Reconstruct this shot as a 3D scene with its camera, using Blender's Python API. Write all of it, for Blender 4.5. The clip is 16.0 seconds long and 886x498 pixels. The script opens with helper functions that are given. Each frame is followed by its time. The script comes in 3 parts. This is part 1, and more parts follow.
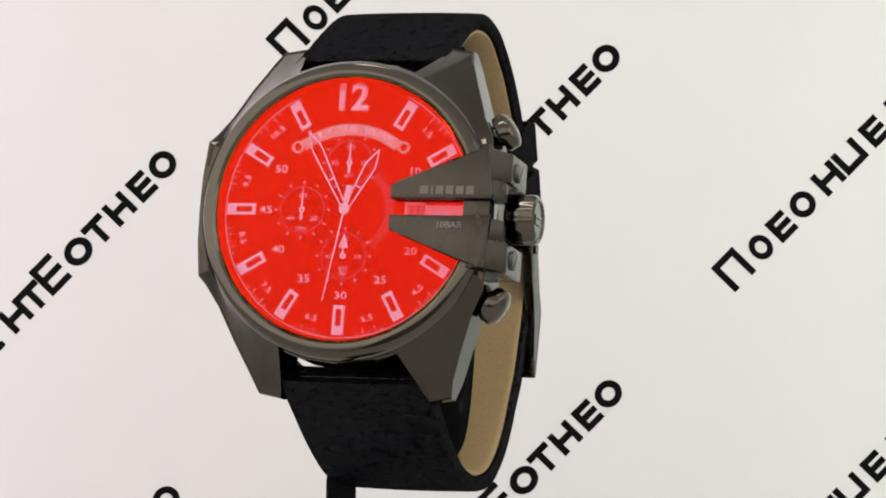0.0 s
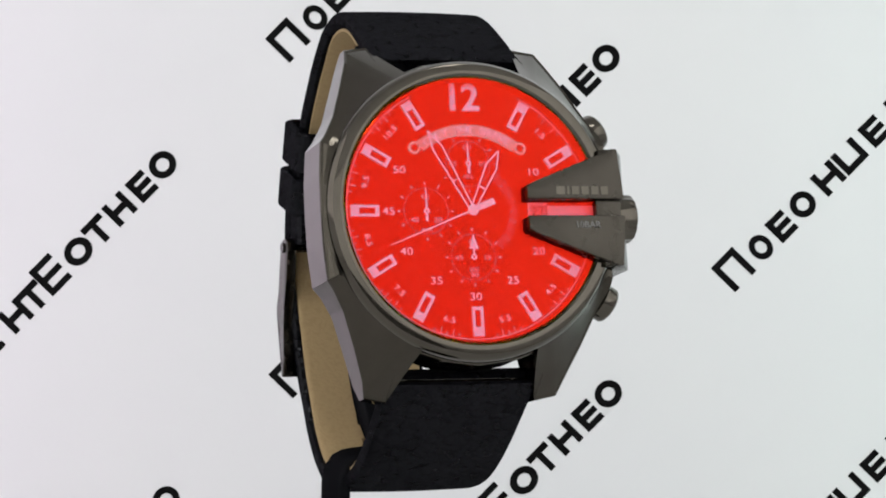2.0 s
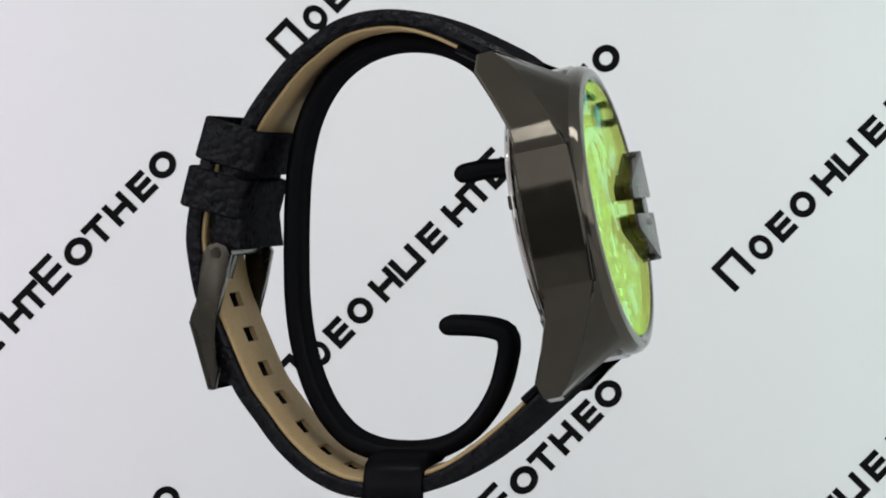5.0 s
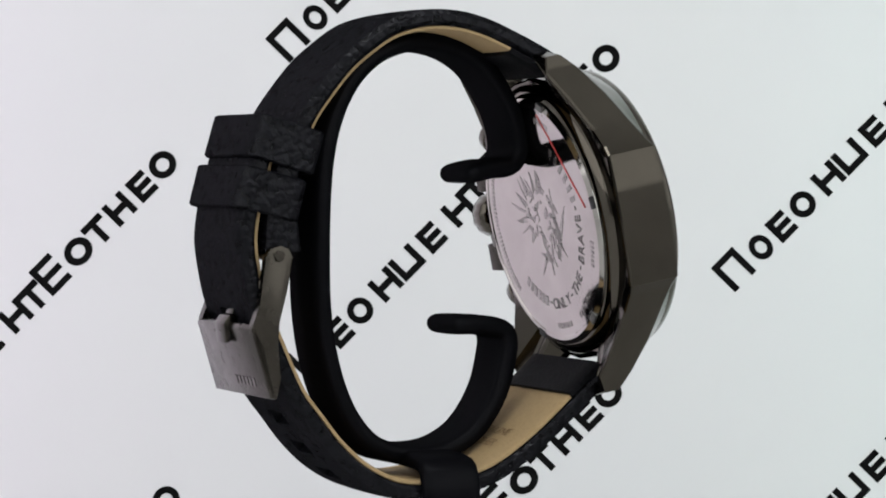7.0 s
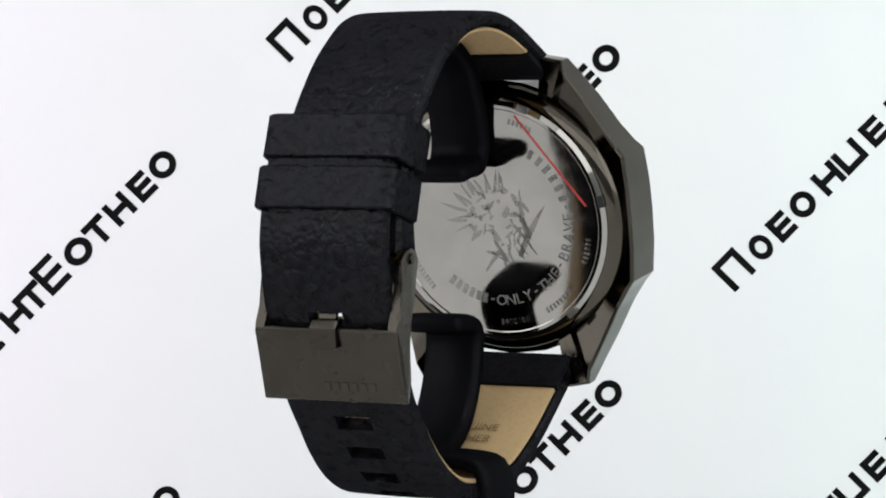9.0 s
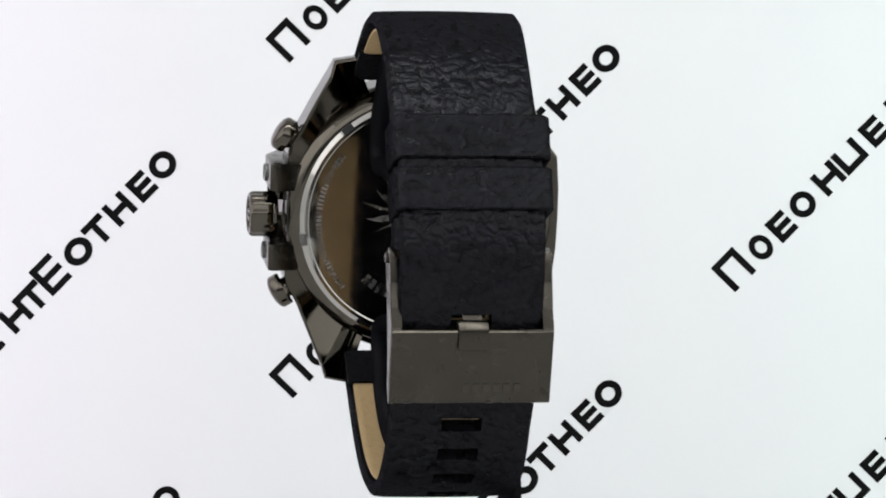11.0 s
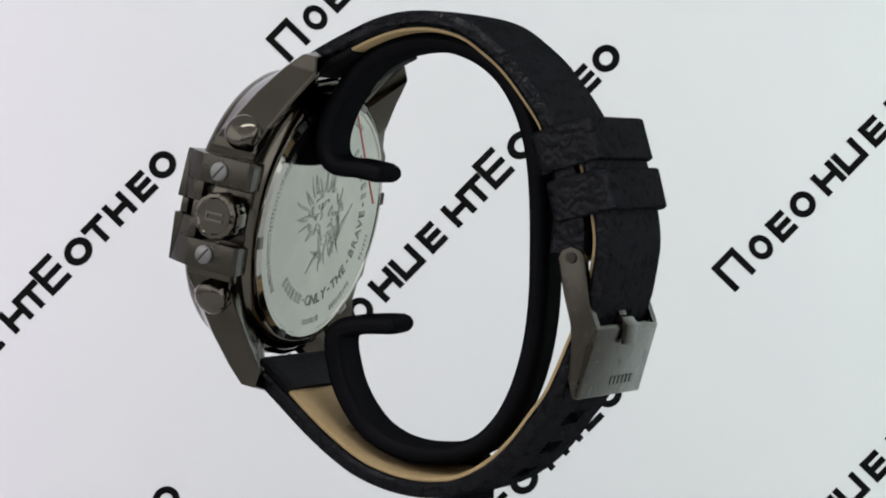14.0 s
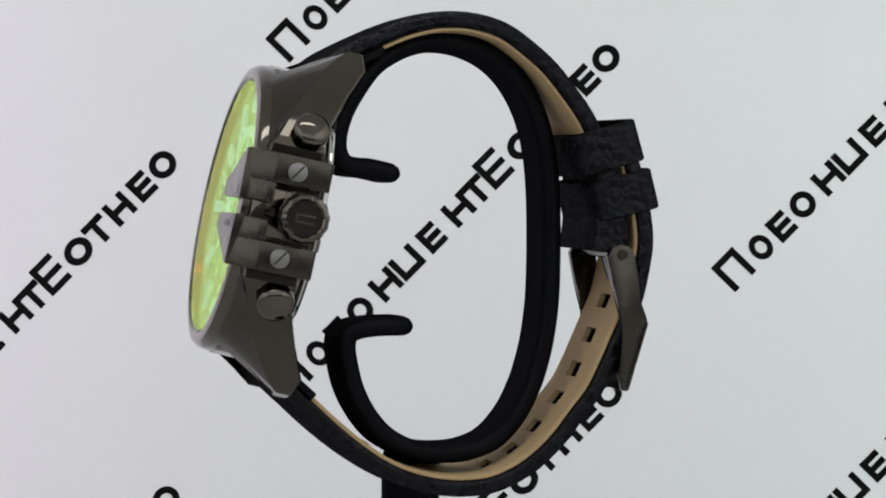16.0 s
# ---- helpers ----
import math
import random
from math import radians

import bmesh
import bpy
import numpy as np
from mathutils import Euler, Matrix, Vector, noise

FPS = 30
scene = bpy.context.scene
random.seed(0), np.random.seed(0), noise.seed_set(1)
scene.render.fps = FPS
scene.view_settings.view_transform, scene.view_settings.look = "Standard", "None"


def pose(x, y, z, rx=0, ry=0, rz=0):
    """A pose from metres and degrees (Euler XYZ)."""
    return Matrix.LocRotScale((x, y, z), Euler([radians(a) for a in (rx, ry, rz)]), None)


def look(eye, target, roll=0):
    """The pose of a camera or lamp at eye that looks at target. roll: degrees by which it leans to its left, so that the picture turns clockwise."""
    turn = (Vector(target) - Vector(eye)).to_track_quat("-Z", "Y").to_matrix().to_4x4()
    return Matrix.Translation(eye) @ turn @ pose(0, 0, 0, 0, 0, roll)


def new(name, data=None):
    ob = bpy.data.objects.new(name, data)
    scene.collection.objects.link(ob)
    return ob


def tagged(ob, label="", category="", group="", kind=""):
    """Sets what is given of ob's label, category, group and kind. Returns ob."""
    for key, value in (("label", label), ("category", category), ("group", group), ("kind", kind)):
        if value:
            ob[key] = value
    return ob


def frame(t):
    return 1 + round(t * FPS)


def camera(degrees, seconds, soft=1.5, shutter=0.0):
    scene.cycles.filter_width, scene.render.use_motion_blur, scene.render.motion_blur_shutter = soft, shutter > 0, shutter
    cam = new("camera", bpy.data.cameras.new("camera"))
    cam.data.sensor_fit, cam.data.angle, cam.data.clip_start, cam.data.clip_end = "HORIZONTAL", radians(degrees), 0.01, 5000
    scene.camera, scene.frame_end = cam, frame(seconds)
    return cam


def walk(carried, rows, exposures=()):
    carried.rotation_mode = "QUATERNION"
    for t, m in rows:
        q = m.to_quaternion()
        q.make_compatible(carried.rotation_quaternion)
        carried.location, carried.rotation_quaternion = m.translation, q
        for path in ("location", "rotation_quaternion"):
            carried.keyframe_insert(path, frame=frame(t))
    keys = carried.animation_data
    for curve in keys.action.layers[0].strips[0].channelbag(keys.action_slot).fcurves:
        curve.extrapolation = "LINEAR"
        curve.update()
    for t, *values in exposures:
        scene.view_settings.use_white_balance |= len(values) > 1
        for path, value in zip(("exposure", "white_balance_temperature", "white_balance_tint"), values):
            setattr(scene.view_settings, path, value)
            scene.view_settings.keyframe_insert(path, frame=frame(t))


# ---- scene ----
cam = camera(16.52, 16.0, soft=1.9)
EYE = Vector((0.0, -0.5293, 0.160))
AIM = EYE + Vector((math.sin(radians(0.368)), math.cos(radians(0.368)), -math.tan(radians(1.465))))
# the clip's camera sets its own exposure as the dark back comes round
EXPOSURES = ((0.0, -0.08, 7000, 12), (0.6, -0.1, 6600, 10), (1.5, -0.14, 6450, 9), (3.0, -0.05, 6400, 9), (4.0, -0.14, 6350, 8), (6.4, -0.29, 6350, 8), (7.0, -0.18, 6350, 8),
             (8.0, 0.03, 6350, 8), (9.0, 0.14, 6350, 8), (11.5, 0.1, 6350, 8), (12.5, 0.04, 6350, 8), (14.5, -0.32, 6350, 8), (15.3, -0.5, 6350, 8), (16.0, -0.34, 6350, 8))
walk(cam, [(0.0, look(EYE, AIM, 0.377)), (16.0, look(EYE, AIM, 0.377))], EXPOSURES)

# ---- light: a small photo tent with three soft lamps ----
world = bpy.data.worlds.new("studio")
scene.world = world
world.use_nodes = True
world.node_tree.nodes["Background"].inputs[0].default_value = (0.8, 0.85, 0.9, 1)
world.node_tree.nodes["Background"].inputs[1].default_value = 0.05


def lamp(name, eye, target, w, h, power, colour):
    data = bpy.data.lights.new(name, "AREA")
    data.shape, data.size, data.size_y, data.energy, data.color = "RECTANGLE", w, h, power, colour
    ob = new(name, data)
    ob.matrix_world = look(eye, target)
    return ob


lamp("front_softbox", (0.0, -0.812, 0.41), (0.0, 0.0, 0.41), 0.92, 0.36, 1.34, (1.0, 1.0, 1.0))
lamp("top_strip", (0.0, -0.20, 0.592), (0.0, -0.18, 0.0), 0.46, 0.07, 0.84, (1.0, 1.0, 1.0))
lamp("left_softbox", (-0.462, -0.36, 0.39), (0.0, -0.36, 0.39), 0.88, 0.40, 1.16, (1.0, 0.98, 1.0))
lamp("right_softbox", (0.462, -0.50, 0.39), (0.0, -0.50, 0.39), 0.60, 0.40, 0.86, (0.99, 1.0, 0.995))
lamp("right_softbox_dim", (0.462, -0.06, 0.39), (0.0, -0.06, 0.39), 0.28, 0.40, 0.24, (0.99, 1.0, 0.995))
# two narrow lamps added out of view, facing the printed sheet to tint it
lamp("left_added_tint", (-0.24, 0.15, 0.20), (-0.23, 0.25, 0.19), 0.05, 0.36, 0.17, (1.0, 0.70, 1.0))
lamp("right_added_tint", (0.24, 0.15, 0.20), (0.23, 0.25, 0.19), 0.05, 0.36, 0.15, (0.66, 1.0, 0.86))

# ---- materials ----


def material(name, colour, rough=0.5, metal=0.0):
    m = bpy.data.materials.new(name)
    m.use_nodes = True
    p = m.node_tree.nodes["Principled BSDF"]
    p.inputs["Base Color"].default_value = (*colour, 1)
    p.inputs["Roughness"].default_value = rough
    p.inputs["Metallic"].default_value = metal
    return m, m.node_tree, p


def node(tree, kind, **values):
    n = tree.nodes.new(kind)
    for key, value in values.items():
        n.inputs[key.replace("_", " ")].default_value = value
    return n


def coords(tree, scale):
    c = tree.nodes.new("ShaderNodeTexCoord")
    m = tree.nodes.new("ShaderNodeMapping")
    m.inputs["Scale"].default_value = scale
    tree.links.new(c.outputs["Object"], m.inputs["Vector"])
    return m.outputs["Vector"]


def vary(tree, p, vec, lo, hi, scale, detail=4.0, socket="Base Color"):
    """Noise between two values on one socket."""
    n = node(tree, "ShaderNodeTexNoise", Scale=scale, Detail=detail)
    tree.links.new(vec, n.inputs["Vector"])
    r = tree.nodes.new("ShaderNodeValToRGB")
    r.color_ramp.elements[0].position, r.color_ramp.elements[1].position = 0.3, 0.7
    r.color_ramp.elements[0].color = (*lo, 1) if isinstance(lo, tuple) else (lo, lo, lo, 1)
    r.color_ramp.elements[1].color = (*hi, 1) if isinstance(hi, tuple) else (hi, hi, hi, 1)
    tree.links.new(n.outputs["Fac"], r.inputs["Fac"])
    tree.links.new(r.outputs["Color"], p.inputs[socket])
    return n


def bump(tree, p, height, strength, distance):
    b = tree.nodes.new("ShaderNodeBump")
    b.inputs["Strength"].default_value, b.inputs["Distance"].default_value = strength, distance
    tree.links.new(height, b.inputs["Height"])
    tree.links.new(b.outputs["Normal"], p.inputs["Normal"])
    return b


def leather_material(name, lo, hi, rough, cell, depth, spec=0.12):
    m, tree, p = material(name, lo, rough)
    vec = coords(tree, (1, 1, 1))
    across = coords(tree, (0.85, 1, 1))
    warp = node(tree, "ShaderNodeTexNoise", Scale=420.0, Detail=2.0)
    tree.links.new(vec, warp.inputs["Vector"])
    mix = tree.nodes.new("ShaderNodeVectorMath")
    mix.operation = "MULTIPLY_ADD"
    mix.inputs[1].default_value = (0.0022, 0.0022, 0.0022)
    tree.links.new(warp.outputs["Color"], mix.inputs[0])
    tree.links.new(across, mix.inputs[2])
    v = tree.nodes.new("ShaderNodeTexVoronoi")
    v.feature = "SMOOTH_F1"
    v.inputs["Scale"].default_value, v.inputs["Smoothness"].default_value = cell, 0.5
    tree.links.new(mix.outputs["Vector"], v.inputs["Vector"])
    r = tree.nodes.new("ShaderNodeValToRGB")
    r.color_ramp.elements[0].color, r.color_ramp.elements[1].color = (1, 1, 1, 1), (0, 0, 0, 1)
    r.color_ramp.elements[0].position, r.color_ramp.elements[1].position = 0.1, 0.8
    tree.links.new(v.outputs["Distance"], r.inputs["Fac"])
    # shade between the pebbles put into the colour: creases darker than the tops
    crease_shade = tree.nodes.new("ShaderNodeValToRGB")
    crease_shade.color_ramp.elements[0].color, crease_shade.color_ramp.elements[1].color = (*hi, 1), (*lo, 1)
    crease_shade.color_ramp.elements[0].position, crease_shade.color_ramp.elements[1].position = 0.46, 0.74
    tree.links.new(v.outputs["Distance"], crease_shade.inputs["Fac"])
    tree.links.new(crease_shade.outputs["Color"], p.inputs["Base Color"])
    e = node(tree, "ShaderNodeTexNoise", Scale=cell * 1.3, Detail=3.0)
    tree.links.new(mix.outputs["Vector"], e.inputs["Vector"])
    both = tree.nodes.new("ShaderNodeMath")
    both.operation = "MULTIPLY_ADD"
    both.inputs[1].default_value = 0.6
    tree.links.new(e.outputs["Fac"], both.inputs[0])
    tree.links.new(r.outputs["Color"], both.inputs[2])
    fine = node(tree, "ShaderNodeTexNoise", Scale=2600.0, Detail=3.0)
    tree.links.new(vec, fine.inputs["Vector"])
    add = tree.nodes.new("ShaderNodeMath")
    add.operation = "MULTIPLY_ADD"
    add.inputs[1].default_value = 0.15
    tree.links.new(fine.outputs["Fac"], add.inputs[0])
    tree.links.new(both.outputs["Value"], add.inputs[2])
    p.inputs["Specular IOR Level"].default_value = spec
    bump(tree, p, add.outputs["Value"], 0.7, depth)
    return m


def sheen(tree, p, amount, rough):
    """An even, weak gloss in place of the dielectric one."""
    p.inputs["Specular IOR Level"].default_value = 0.0
    g = tree.nodes.new("ShaderNodeBsdfGlossy")
    g.inputs["Color"].default_value = (amount, amount, amount * 1.05, 1)
    g.inputs["Roughness"].default_value = rough
    if p.inputs["Normal"].links:
        tree.links.new(p.inputs["Normal"].links[0].from_socket, g.inputs["Normal"])
    a = tree.nodes.new("ShaderNodeAddShader")
    tree.links.new(p.outputs[0], a.inputs[0])
    tree.links.new(g.outputs[0], a.inputs[1])
    tree.links.new(a.outputs[0], tree.nodes["Material Output"].inputs["Surface"])


def metal_material(name, colour, rough_lo, rough_hi, brushed):
    m, tree, p = material(name, colour, rough_lo, 1.0)
    vec = coords(tree, (1, 1, 1))
    dark = tuple(c * 0.86 for c in colour)
    vary(tree, p, vec, dark, colour, 140.0)
    vary(tree, p, vec, rough_lo, rough_hi, 420.0, 6.0, "Roughness")
    if brushed:
        n = node(tree, "ShaderNodeTexNoise", Scale=1.0, Detail=2.0)
        tree.links.new(coords(tree, (900, 900, 12000)), n.inputs["Vector"])
        bump(tree, p, n.outputs["Fac"], 0.07, 0.00004)
    return m


LEATHER = leather_material("black_leather", (0.0026, 0.0026, 0.0032), (0.0060, 0.0060, 0.0075), 0.27, 820.0, 0.00028, 0.10)
sheen(LEATHER.node_tree, LEATHER.node_tree.nodes["Principled BSDF"], 0.0098, 0.14)
EDGE = leather_material("painted_leather_edge", (0.004, 0.004, 0.005), (0.007, 0.007, 0.008), 0.55, 1500.0, 0.00005, 0.03)
LINING = leather_material("tan_lining", (0.405, 0.285, 0.145), (0.435, 0.310, 0.160), 0.70, 1600.0, 0.00005)
STAMP = leather_material("stamped_lining", (0.20, 0.13, 0.065), (0.25, 0.165, 0.08), 0.7, 1600.0, 0.00005)
GUNMETAL = metal_material("gunmetal", (0.070, 0.062, 0.050), 0.06, 0.13, True)
BRUSHED = metal_material("brushed_gunmetal", (0.064, 0.057, 0.047), 0.18, 0.30, True)
POLISHED = metal_material("polished_gunmetal", (0.105, 0.093, 0.076), 0.05, 0.10, False)
RAISED = metal_material("raised_gunmetal", (0.17, 0.16, 0.145), 0.12, 0.2, False)
STEEL = metal_material("mirror_steel", (0.45, 0.43, 0.395), 0.05, 0.11, False)
SOFT_ETCH = metal_material("lightly_etched_steel", (0.325, 0.315, 0.295), 0.20, 0.34, False)
ETCHED = metal_material("etched_steel", (0.22, 0.215, 0.205), 0.35, 0.5, False)
# near-black colour that stands for the shade inside screw slots and back notches
DARK, _t, _p = material("recess_shade", (0.012, 0.012, 0.012), 0.6)
vary(_t, _p, coords(_t, (1, 1, 1)), (0.008, 0.008, 0.008), (0.016, 0.016, 0.016), 500.0)
PLASTIC, _t, _p = material("black_plastic", (0.004, 0.004, 0.005), 0.38)
_p.inputs["Specular IOR Level"].default_value = 0.08
_v = coords(_t, (1, 1, 1))
vary(_t, _p, _v, 0.33, 0.46, 300.0, 4.0, "Roughness")
_n = node(_t, "ShaderNodeTexNoise", Scale=1800.0, Detail=3.0)
_t.links.new(_v, _n.inputs["Vector"])
bump(_t, _p, _n.outputs["Fac"], 0.08, 0.00006)
sheen(_t, _p, 0.004, 0.28)
DIAL, _t, _p = material("dial_lacquer", (0.006, 0.006, 0.007), 0.6)
_p.inputs["Specular IOR Level"].default_value = 0.0
vary(_t, _p, coords(_t, (1, 1, 1)), (0.005, 0.005, 0.006), (0.008, 0.008, 0.009), 900.0)
PRINT, _t, _p = material("white_print", (0.62, 0.64, 0.68), 0.5)
vary(_t, _p, coords(_t, (1, 1, 1)), (0.56, 0.58, 0.62), (0.68, 0.70, 0.74), 1500.0)
LUME, _t, _p = material("applied_marker", (0.72, 0.74, 0.78), 0.35)
vary(_t, _p, coords(_t, (1, 1, 1)), (0.76, 0.78, 0.82), (0.86, 0.88, 0.90), 900.0)
PALE, _t, _p = material("grey_print", (0.30, 0.31, 0.33), 0.5)
vary(_t, _p, coords(_t, (1, 1, 1)), (0.26, 0.27, 0.29), (0.34, 0.35, 0.37), 1500.0)
PLATE = metal_material("pale_plate", (0.54, 0.54, 0.42), 0.40, 0.5, False)
PLATE.node_tree.nodes["Principled BSDF"].inputs["Metallic"].default_value = 0.2
RED, _t, _p = material("red_tape_edge", (0.55, 0.03, 0.03), 0.4)
vary(_t, _p, coords(_t, (1, 1, 1)), (0.50, 0.02, 0.02), (0.60, 0.05, 0.04), 900.0)
PAPER, _t, _p = material("white_sheet", (0.80, 0.80, 0.80), 0.75)
vary(_t, _p, coords(_t, (1, 1, 1)), (0.785, 0.785, 0.79), (0.815, 0.815, 0.81), 9.0)
GREY, _t, _p = material("grey_fabric", (0.22, 0.22, 0.22), 0.8)
vary(_t, _p, coords(_t, (1, 1, 1)), (0.20, 0.20, 0.20), (0.24, 0.24, 0.24), 40.0)
TABLE, _t, _p = material("pale_table", (0.64, 0.64, 0.64), 0.6)
vary(_t, _p, coords(_t, (1, 1, 1)), (0.61, 0.61, 0.61), (0.67, 0.67, 0.67), 30.0)
INK, _t, _p = material("black_ink", (0.005, 0.005, 0.005), 0.6)
_p.inputs["Specular IOR Level"].default_value = 0.03
vary(_t, _p, coords(_t, (1, 1, 1)), (0.004, 0.004, 0.004), (0.008, 0.008, 0.008), 300.0)

# the crystal: clear, with a coating whose gloss runs from red to green as it turns away
CRYSTAL = bpy.data.materials.new("coated_crystal")
CRYSTAL.use_nodes = True
_t = CRYSTAL.node_tree
_t.nodes.remove(_t.nodes["Principled BSDF"])
_c = _t.nodes.new("ShaderNodeBsdfTransparent")
_c.inputs["Color"].default_value = (0.52, 0.76, 0.84, 1)
_w = _t.nodes.new("ShaderNodeLayerWeight")
_w.inputs["Blend"].default_value = 0.5
_r = _t.nodes.new("ShaderNodeValToRGB")
for _at, _colour in ((0.10, (0.35, 0.008, 0.002)), (0.23, (0.62, 0.044, 0.001)), (0.34, (0.43, 0.11, 0.001)), (0.475, (0.60, 0.32, 0.002)), (0.62, (0.42, 0.33, 0.01)), (0.78, (0.43, 0.47, 0.04))):
    _r.color_ramp.elements.new(_at).color = (*_colour, 1)
_r.color_ramp.elements[0].color, _r.color_ramp.elements[-1].color = (0.26, 0.002, 0.001, 1), (0.5, 0.55, 0.4, 1)
_t.links.new(_w.outputs["Facing"], _r.inputs["Fac"])
_g = _t.nodes.new("ShaderNodeBsdfGlossy")
_g.inputs["Roughness"].default_value = 0.03
_t.links.new(_r.outputs["Color"], _g.inputs["Color"])
_a = _t.nodes.new("ShaderNodeAddShader")
_t.links.new(_g.outputs[0], _a.inputs[0])
_t.links.new(_c.outputs[0], _a.inputs[1])
_t.links.new(_a.outputs[0], _t.nodes["Material Output"].inputs["Surface"])

# ---- mesh helpers; lengths below are in millimetres ----
MM = Matrix.Scale(0.001, 4)
TILT = Matrix.Translation((-2.9, -32.4, -6.55)) @ Matrix.Rotation(radians(-11.8), 4, "X")


def part(name, bm, mat, parent, label="", m=None, smooth=True, sharp=32):
    """Links a bmesh in millimetres as one mesh object under a thing or part."""
    bmesh.ops.recalc_face_normals(bm, faces=bm.faces[:])
    me = bpy.data.meshes.new(name)
    bm.transform(MM @ (m if m is not None else Matrix.Identity(4)))
    if smooth:
        for f in bm.faces:
            f.smooth = True
        for e in bm.edges:
            if len(e.link_faces) == 2 and e.calc_face_angle(0) > radians(sharp):
                e.smooth = False
    bm.to_mesh(me)
    bm.free()
    me.materials.append(mat)
    ob = new(name, me)
    ob.parent = parent
    if label:
        tagged(ob, label)
    return ob


def lathe(profile, n=96, axis="Y", closed=False, centre=(0, 0, 0), lobes=0, depth=0.0):
    """Turns (radius, along) points round an axis through the centre."""
    bm = bmesh.new()
    rings = []
    for r, a in profile:
        ring = []
        for k in range(n):
            t = 2 * math.pi * k / n
            rr = r * (1 - depth * (0.5 + 0.5 * math.cos(t * lobes))) if lobes else r
            u, v = rr * math.cos(t), rr * math.sin(t)
            ring.append(bm.verts.new({"Y": (u, a, v), "X": (a, u, v), "Z": (u, v, a)}[axis]))
        rings.append(ring)
    pairs = list(zip(rings, rings[1:])) + ([(rings[-1], rings[0])] if closed else [])
    for p, q in pairs:
        for k in range(n):
            bm.faces.new((p[k], p[(k + 1) % n], q[(k + 1) % n], q[k]))
    if not closed:
        bm.faces.new(rings[0])
        bm.faces.new(rings[-1][::-1])
    bmesh.ops.translate(bm, vec=centre, verts=bm.verts[:])
    return bm


def prism(outline, lo, hi, axis="Y", bevel=0.0, segments=2, bm=None):
    """A polygon pulled between lo and hi; outline holds the two other coordinates in order."""
    own = bm is None
    bm = bmesh.new() if own else bm

    def at(p, a):
        return {"X": (a, p[0], p[1]), "Y": (p[0], a, p[1]), "Z": (p[0], p[1], a)}[axis]
    one = [bm.verts.new(at(p, lo)) for p in outline]
    two = [bm.verts.new(at(p, hi)) for p in outline]
    made = [bm.faces.new(one), bm.faces.new(two[::-1])]
    for k in range(len(one)):
        j = (k + 1) % len(one)
        made.append(bm.faces.new((one[j], one[k], two[k], two[j])))
    if bevel:
        edges = list({e for f in made for e in f.edges})
        bmesh.ops.bevel(bm, geom=edges, offset=bevel, segments=segments, affect="EDGES", profile=0.6)
    return bm


def box(x0, x1, y0, y1, z0, z1, bevel=0.0, bm=None):
    return prism([(x0, z0), (x1, z0), (x1, z1), (x0, z1)], y0, y1, "Y", bevel, 2, bm)


def arc_band(r0, r1, a0, a1, lo, hi, n=24):
    """A flat ring sector; angles in degrees clockwise from twelve o'clock."""
    pts = []
    for k in range(n + 1):
        a = radians(a0 + (a1 - a0) * k / n)
        pts.append((r1 * math.sin(a), r1 * math.cos(a)))
    for k in range(n, -1, -1):
        a = radians(a0 + (a1 - a0) * k / n)
        pts.append((r0 * math.sin(a), r0 * math.cos(a)))
    return prism(pts, lo, hi)


def tube_ring(r0, r1, lo, hi, n=64):
    return lathe([(r0, lo), (r1, lo), (r1, hi), (r0, hi)], n, "Y", True)


def lettering(text, size, thick=0.05, bold=0.0):
    """Built-in lettering in the XZ plane, facing -Y, centred; size is the letter height."""
    curve = bpy.data.curves.new("lettering", "FONT")
    curve.body, curve.size, curve.offset = text, size / 0.72, bold
    curve.resolution_u = 3
    tmp = new("lettering", curve)
    me = tmp.evaluated_get(bpy.context.evaluated_depsgraph_get()).to_mesh()
    bm = bmesh.new()
    bm.from_mesh(me)
    tmp.to_mesh_clear()
    bpy.data.objects.remove(tmp)
    bpy.data.curves.remove(curve)
    xs, ys = [v.co.x for v in bm.verts], [v.co.y for v in bm.verts]
    bmesh.ops.translate(bm, vec=(-(min(xs) + max(xs)) / 2, -(min(ys) + max(ys)) / 2, 0), verts=bm.verts[:])
    bm.transform(Matrix.Rotation(radians(90), 4, "X"))
    out = bmesh.ops.extrude_face_region(bm, geom=bm.faces[:])
    bmesh.ops.translate(bm, vec=(0, -thick, 0), verts=[g for g in out["geom"] if isinstance(g, bmesh.types.BMVert)])
    return bm


def merged(items):
    """Joins (bmesh, matrix) pairs into one bmesh."""
    out = bmesh.new()
    tmp = bpy.data.meshes.new("merged")
    for bm, m in items:
        bm.transform(m)
        bm.to_mesh(tmp)
        bm.free()
        out.from_mesh(tmp)
    bpy.data.meshes.remove(tmp)
    return out


def place(x, z, y=0.0, clockwise=0.0):
    return Matrix.Translation((x, y, z)) @ Matrix.Rotation(radians(clockwise), 4, "Y")


def polar(r, clock, y=0.0, turn=0.0):
    a = radians(clock)
    return place(r * math.sin(a), r * math.cos(a), y, turn)


def spline(points, step):
    """Points of a Catmull-Rom line, about step apart."""
    pts = [Vector(p) for p in points]
    pts = [2 * pts[0] - pts[1]] + pts + [2 * pts[-1] - pts[-2]]
    out = []
    for k in range(1, len(pts) - 2):
        a, b, c, d = pts[k - 1:k + 3]
        n = max(1, round((c - b).length / step))
        for i in range(n):
            t = i / n
            out.append(0.5 * (2 * b + (c - a) * t + (2 * a - 5 * b + 4 * c - d) * t * t + (3 * b - a - 3 * c + d) * t ** 3))
    out.append(pts[-2])
    return out


